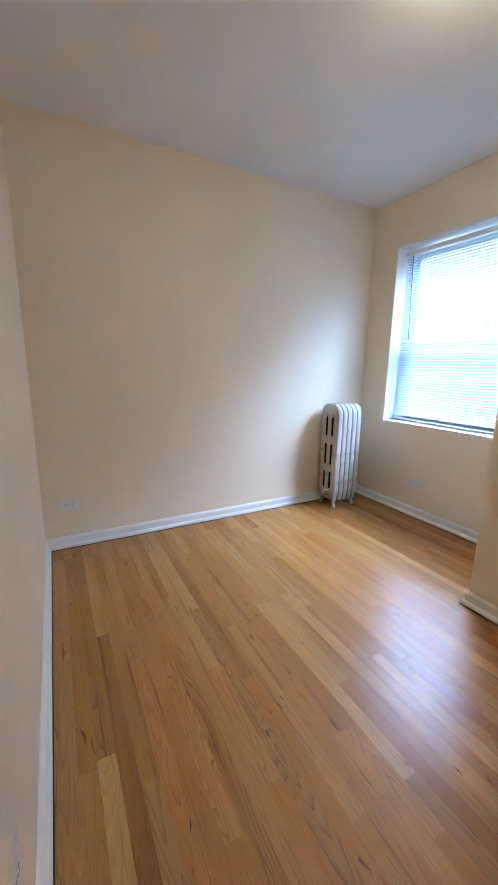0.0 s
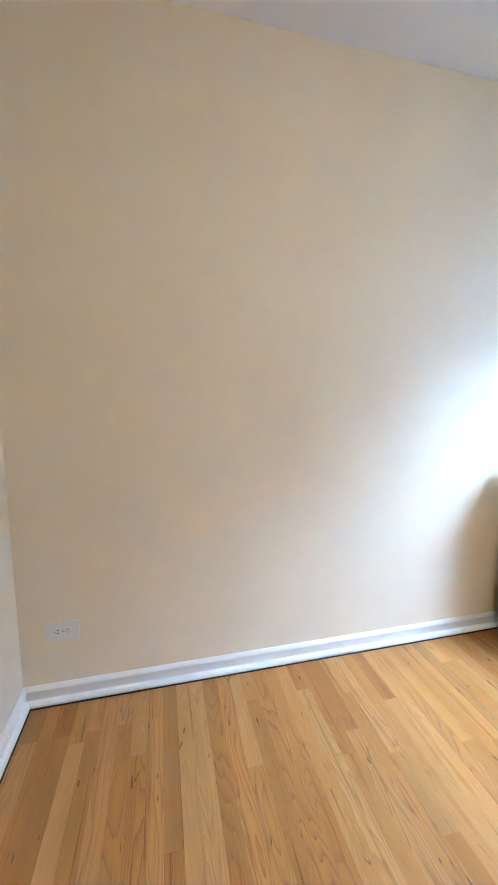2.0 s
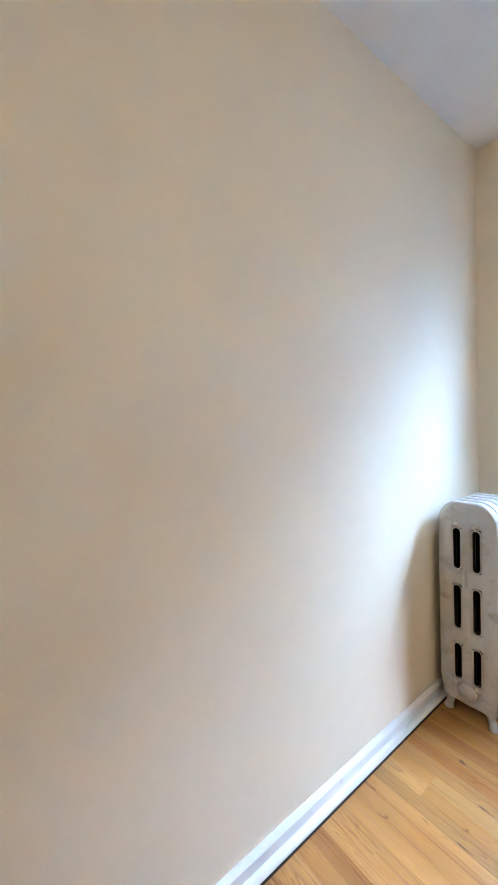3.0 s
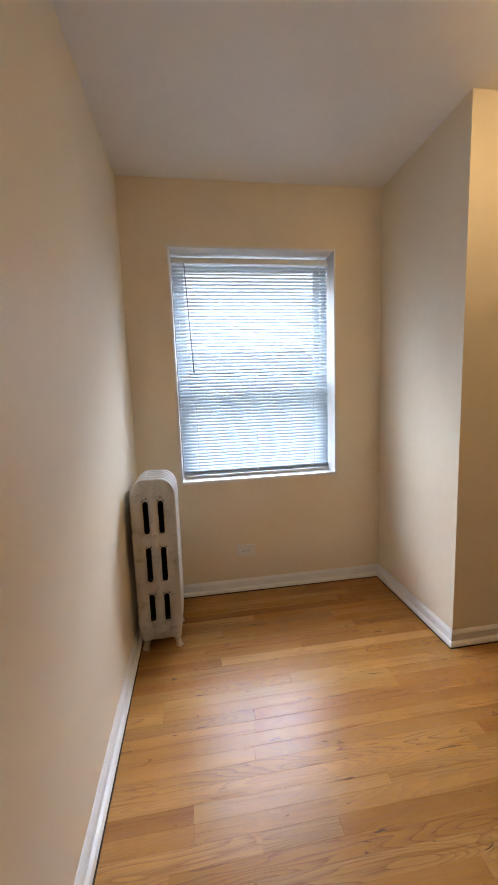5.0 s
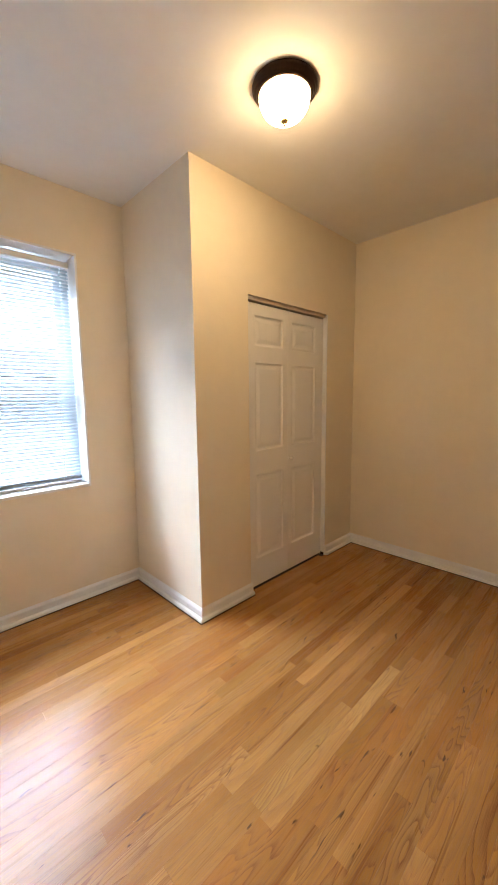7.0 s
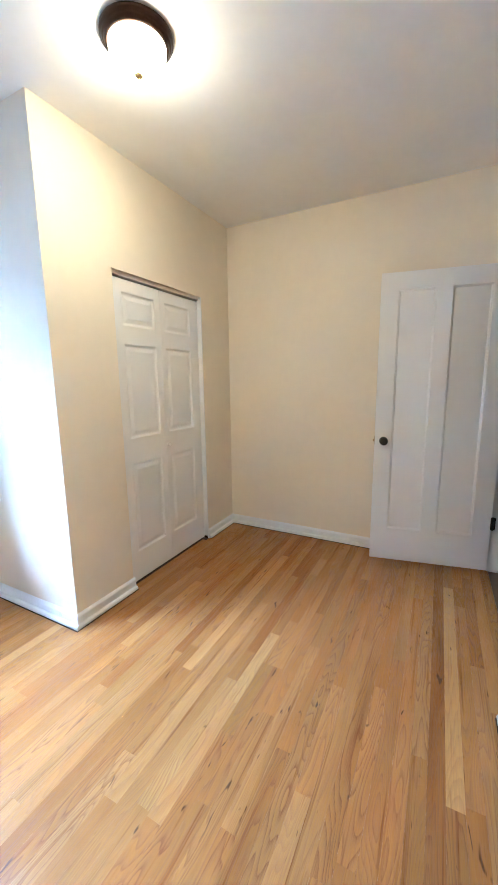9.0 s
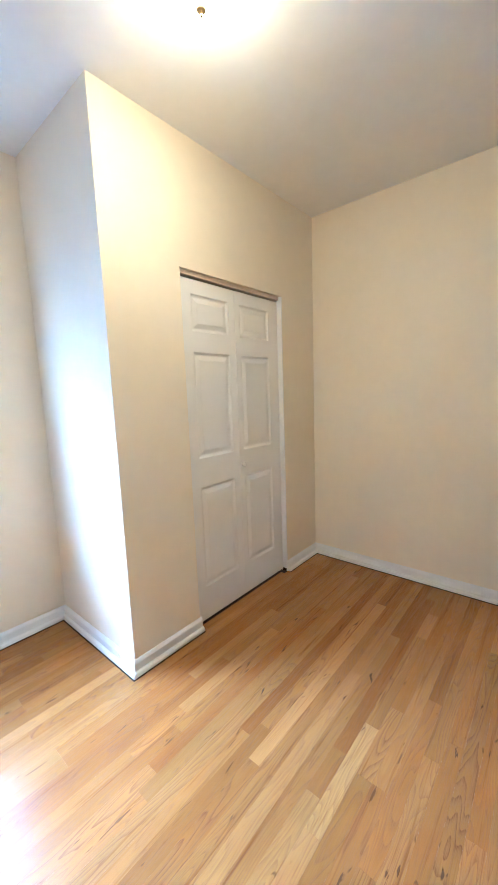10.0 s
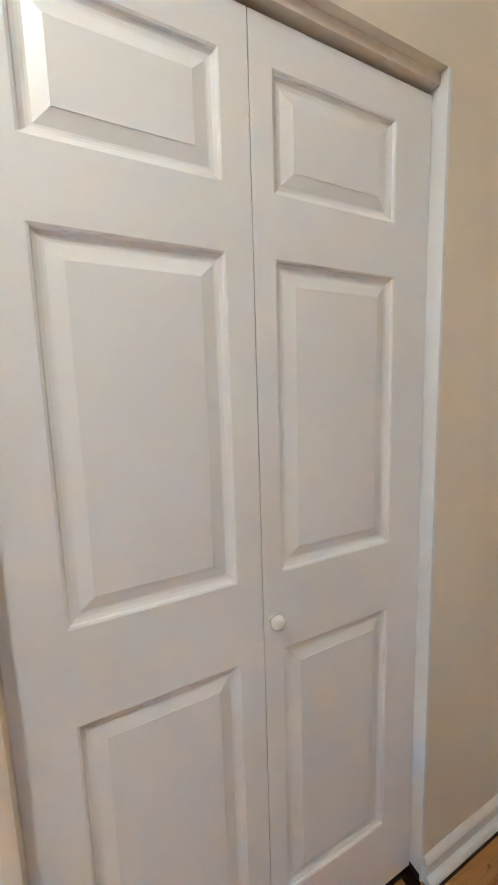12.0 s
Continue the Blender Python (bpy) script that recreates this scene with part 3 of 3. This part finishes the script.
def entry_door():
    w, h, th = 0.80, 2.085, 0.035
    hinge = Vector((3.465, YL2 + 0.012, 0.022))
    free = Vector((3.322, 0.662, 0.022))
    ang = math.degrees(math.atan2(free.y - hinge.y, free.x - hinge.x))
    # local x runs from the hinge to the free edge; local +y faces the room
    d = thing("door_1", "open white two-panel interior door with a black knob", "door", pose(*hinge, 0, 0, ang), kind="structure")
    bm = bmesh.new()
    pan = [(0.115, 0.350, 0.25, h - 0.115), (0.450, 0.685, 0.25, h - 0.115)]
    rg = [(0.002, -0.004), (0.010, -0.007), (0.013, -0.011)]
    f = panelled_face(bm, 0, w, 0, h, th, pan, rg)
    f2 = panelled_face(bm, 0, w, 0, h, 0.0, pan, [(a, -b) for a, b in rg])
    slab(bm, 0, w, 0, th, 0, h, skip_back=True)
    bmesh.ops.remove_doubles(bm, verts=bm.verts[:], dist=0.0001)
    leaf = part("leaf", bm, M_DOOR, d)
    for a, b, c, e, y in f:
        part("panel", boxes((a - 0.001, b + 0.001, 0.0115, th - 0.0105, c - 0.001, e + 0.001)), M_DOOR, leaf)
    prof = [(0.0, 0.056), (0.018, 0.055), (0.026, 0.048), (0.028, 0.040), (0.022, 0.030), (0.011, 0.024), (0.010, 0.008), (0.026, 0.006), (0.030, 0.003), (0.030, 0.0), (0.0, 0.0)]
    for y, rx in ((th, -90), (0.0, 90)):
        k = part("door_knob", lathe(prof, 28), M_BLACK, d, "round black knob", smooth=True)
        k.matrix_parent_inverse = Matrix()
        k.location, k.rotation_euler = (w - 0.062, y, 0.92), (radians(rx), 0, 0)
    part("latch", boxes((w - 0.0005, w + 0.002, 0.006, 0.029, 0.89, 0.95), (w, w + 0.011, 0.011, 0.024, 0.912, 0.928), bevel=0.0008), M_BRASS, d, "aged brass latch plate")
    for z in (0.31, 1.75):
        hg = boxes((-0.026, 0.004, th - 0.001, th + 0.003, z, z + 0.09))
        lathe_bm = lathe([(0.0, z - 0.004), (0.007, z - 0.002), (0.007, z + 0.092), (0.0, z + 0.094)], 12)
        bmesh.ops.translate(lathe_bm, verts=lathe_bm.verts[:], vec=(-0.008, th + 0.004, 0))
        me = bpy.data.meshes.new("tmp")
        lathe_bm.to_mesh(me)
        lathe_bm.free()
        hg.from_mesh(me)
        part("hinge", hg, M_BLACK, d, "black butt hinge")


entry_door()

# doorway lining
fr = thing("door_frame", "white painted frame of the room's doorway", "door frame", kind="structure")
part("jamb", boxes((DX0, DX0 + 0.018, -0.252, YL2 + 0.003, 0, DZ1), bevel=0.002), M_TRIM, fr)
part("jamb", boxes((DX1 - 0.012, DX1 + 0.006, -0.252, YL2 + 0.003, 0, DZ1), bevel=0.002), M_TRIM, fr)
part("head", boxes((DX0 + 0.018, DX1 - 0.012, -0.252, YL2 + 0.003, DZ1 - 0.018, DZ1), bevel=0.002), M_TRIM, fr)


# ---- ceiling light ----
def ceiling_light():
    lamp = thing("ceiling_light", "round flush ceiling light with a bronze rim and lit opal dome", "ceiling light", pose(1.775, 1.395, H))
    part("rim", lathe([(0.0, 0.0), (0.136, 0.0), (0.140, -0.003), (0.141, -0.011), (0.138, -0.016), (0.133, -0.018), (0.132, -0.023), (0.128, -0.027), (0.124, -0.028),
                       (0.123, -0.033), (0.119, -0.037), (0.115, -0.039), (0.111, -0.038), (0.109, -0.033), (0.0, -0.028)], 64), M_BRONZE, lamp, "dark bronze pan with stepped rim", smooth=True)
    prof = [(0.110, -0.034)] + [(0.111 * math.cos(a) ** 0.75, -0.037 - 0.091 * math.sin(a)) for a in [math.pi / 2 * i / 18 for i in range(18)]] + [(0.0, -0.128)]
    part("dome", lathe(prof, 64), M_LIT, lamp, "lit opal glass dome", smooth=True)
    knop = [(0.0, 0.003), (0.012, 0.0), (0.0165, -0.004), (0.0165, -0.008), (0.012, -0.013), (0.005, -0.017), (0.0045, -0.022), (0.006, -0.025), (0.003, -0.028), (0.0, -0.029)]
    part("finial", lathe([(r, z - 0.127) for r, z in knop], 20), M_BRASS, lamp, "small brass finial", smooth=True)


ceiling_light()


# ---- outlets ----
def outlet(label, m):
    """Lying duplex outlet; local x along the wall, y out of it."""
    o = thing("wall_outlet", label, "outlet", m, group="wall outlets")
    part("plate", boxes((-0.064, 0.064, 0.0, 0.006, -0.041, 0.041), bevel=0.0025), M_PLASTIC, o)
    for x in (-0.020, 0.020):
        bm = lathe([(0.0, 0.0025), (0.0155, 0.0025), (0.0165, 0.0), (0.0165, -0.003), (0.0, -0.003)], 20)
        bmesh.ops.rotate(bm, verts=bm.verts[:], cent=(0, 0, 0), matrix=Matrix.Rotation(radians(-90), 3, "X"))
        bmesh.ops.translate(bm, verts=bm.verts[:], vec=(x, 0.0055, 0))
        rc = part("receptacle", bm, M_PLASTIC, o)
        part("slot", boxes((x - 0.006, x + 0.003, 0.0076, 0.0086, 0.005, 0.0072), (x - 0.006, x + 0.003, 0.0076, 0.0086, -0.0072, -0.005), (x + 0.008, x + 0.012, 0.0076, 0.0086, -0.002, 0.002)), M_SLOT, rc)
    s = lathe([(0.0, 0.0075), (0.003, 0.0072), (0.0035, 0.005), (0.0, 0.005)], 12)
    bmesh.ops.rotate(s, verts=s.verts[:], cent=(0, 0, 0), matrix=Matrix.Rotation(radians(-90), 3, "X"))
    part("screw", s, M_STEEL, o)
    return o


outlet("white plastic outlet lying on the cream wall above the baseboard", pose(0, 0.096, 0.316, 0, 0, -90))
outlet("white plastic outlet lying on the wall under the window", pose(0.708, YB, 0.296, 0, 0, 180))
outlet("white plastic outlet lying low on the wall by the doorway", pose(2.15, YS, 0.41, 0, 0, 0))


# ---- outside ----
def outside():
    M_LAWN = plain("dry_lawn", (0.12, 0.14, 0.07), 0.9, 0, 0.4, 3.0)
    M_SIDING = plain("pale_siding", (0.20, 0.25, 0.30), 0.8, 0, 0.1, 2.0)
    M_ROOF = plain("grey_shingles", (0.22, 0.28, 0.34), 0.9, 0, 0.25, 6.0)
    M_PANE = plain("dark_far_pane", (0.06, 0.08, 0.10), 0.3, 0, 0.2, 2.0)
    g = part("ground", boxes((-400, 400, YB + 0.3, 900, -3.3, -3.1)), M_LAWN, None)
    tagged(g, "lawn and yards behind the building, a storey below", "ground", kind="structure")
    m, nt, p = material("overcast_sky_glow")
    p.inputs["Base Color"].default_value = (0, 0, 0, 1)
    p.inputs["Emission Color"].default_value = (0.70, 0.87, 1.0, 1)
    p.inputs["Emission Strength"].default_value = 1.9
    bd = part("backdrop", boxes((-220, 220, 150, 150.5, -3.1, 130)), m, None)
    tagged(bd, "bright overcast sky far behind the houses", "backdrop", kind="structure")
    hs = thing("neighbour_house", "pale sided house with a grey gabled roof across the yard", "house", pose(1.5, 17, -3.1))
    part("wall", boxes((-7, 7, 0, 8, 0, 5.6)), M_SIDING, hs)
    bm = bmesh.new()
    v = [bm.verts.new(c) for c in ((-7.5, -0.5, 5.5), (7.5, -0.5, 5.5), (7.5, 4, 6.7), (-7.5, 4, 6.7), (7.5, 8.5, 5.5), (-7.5, 8.5, 5.5),
                                   (-7.5, -0.5, 5.62), (7.5, -0.5, 5.62), (7.5, 4, 6.84), (-7.5, 4, 6.84), (7.5, 8.5, 5.62), (-7.5, 8.5, 5.62))]
    for f in ((0, 1, 2, 3), (3, 2, 4, 5), (6, 9, 8, 7), (9, 11, 10, 8), (0, 6, 7, 1), (5, 4, 10, 11), (1, 7, 8, 2), (2, 8, 10, 4), (0, 3, 9, 6), (3, 5, 11, 9)):
        bm.faces.new([v[i] for i in f])
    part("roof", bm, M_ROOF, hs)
    for x in (-4.6, -2.2, 0.6, 3.0, 5.2):
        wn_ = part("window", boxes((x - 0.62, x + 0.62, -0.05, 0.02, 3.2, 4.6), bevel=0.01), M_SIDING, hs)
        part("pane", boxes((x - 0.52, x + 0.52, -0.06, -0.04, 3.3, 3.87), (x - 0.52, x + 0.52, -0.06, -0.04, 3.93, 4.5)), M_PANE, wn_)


outside()


# ---- oak strip floor ----
def oak_floor():
    fl = part("floor", boxes((-T, XD + T, -0.14, YB + 0.26, -0.08, -0.019)), M_SUB, None)
    tagged(fl, "honey oak strip floor under clear lacquer", "floor", kind="structure")
    rng = random.Random(11)
    wide, gap = 0.0575, 0.0002
    meshes = {}

    def plank(length):
        key = round(length, 3)
        if key not in meshes:
            meshes[key] = finish(box(bmesh.new(), 0, key - gap, 0, wide - gap, -0.019, 0.0, 0.0003, 1), "plank", M_OAK)
        return meshes[key]

    tones = [(0.475, 0.248, 0.102), (0.495, 0.272, 0.118), (0.43, 0.216, 0.084), (0.515, 0.292, 0.134), (0.385, 0.18, 0.068), (0.47, 0.235, 0.093), (0.455, 0.245, 0.106)]
    # strips that stand out: row, start, end, tone
    marked = {0: [(1.05, 3.5, (0.34, 0.165, 0.068))], -1: [(1.655, 3.1, (0.60, 0.375, 0.18))], 14: [(1.685, 2.167, (0.60, 0.375, 0.185))],
              12: [(1.30, 1.95, (0.45, 0.225, 0.09)), (1.95, 2.9, (0.47, 0.25, 0.105))], 6: [(0.9, 2.34, (0.475, 0.26, 0.112)), (2.34, 3.5, (0.45, 0.23, 0.095))],
              17: [(0.5, 1.168, (0.46, 0.24, 0.1)), (1.168, 2.4, (0.5, 0.285, 0.13))], 3: [(0.95, 2.268, (0.44, 0.22, 0.088)), (2.268, 3.5, (0.51, 0.29, 0.13))],
              11: [(0.05, 0.465, (0.5, 0.28, 0.125)), (0.465, 1.7, (0.45, 0.235, 0.095))], -2: [(1.68, 2.9, (0.48, 0.26, 0.11))],
              15: [(1.20, 1.386, (0.52, 0.31, 0.142)), (1.386, 1.79, (0.47, 0.275, 0.125))], 13: [(1.55, 1.95, (0.41, 0.215, 0.085))]}

    def lay(a, b, y, c, spread=1.0):
        ob = new("plank", plank(b - a))
        ob.parent = fl
        ob.location = (a, y, rng.uniform(-0.0003, 0.0))
        k = 1 + rng.uniform(-0.13, 0.09) * spread
        ob.color = (c[0] * k * 1.02, c[1] * k * 0.985, c[2] * k * 0.80, 1)

    row = -5
    while 0.149 + row * wide < YB:
        y = 0.149 + row * wide
        spans, x = [], -0.012
        for x0, x1, c in marked.get(row, []):
            if x0 - x > 0.05:
                spans.append((x, x0, None))
            spans.append((x0, x1, c))
            x = x1
        if XD - x > 0.05:
            spans.append((x, XD, None))
        for x0, x1, c in spans:
            if c:
                lay(x0, x1, y, c, 0.2)
                continue
            x, cut = x0, rng.uniform(0.0, 0.9)
            while x < x1:
                b = x + rng.choice((0.26, 0.5, 0.7, 0.9, 1.1, 1.3, 1.5, 1.7, 1.9))
                if x == x0:
                    b = max(b - cut, x + 0.2)
                if x1 - b < 0.2:
                    b = x1
                lay(x, b, y, rng.choice(tones))
                x = b
        row += 1


oak_floor()
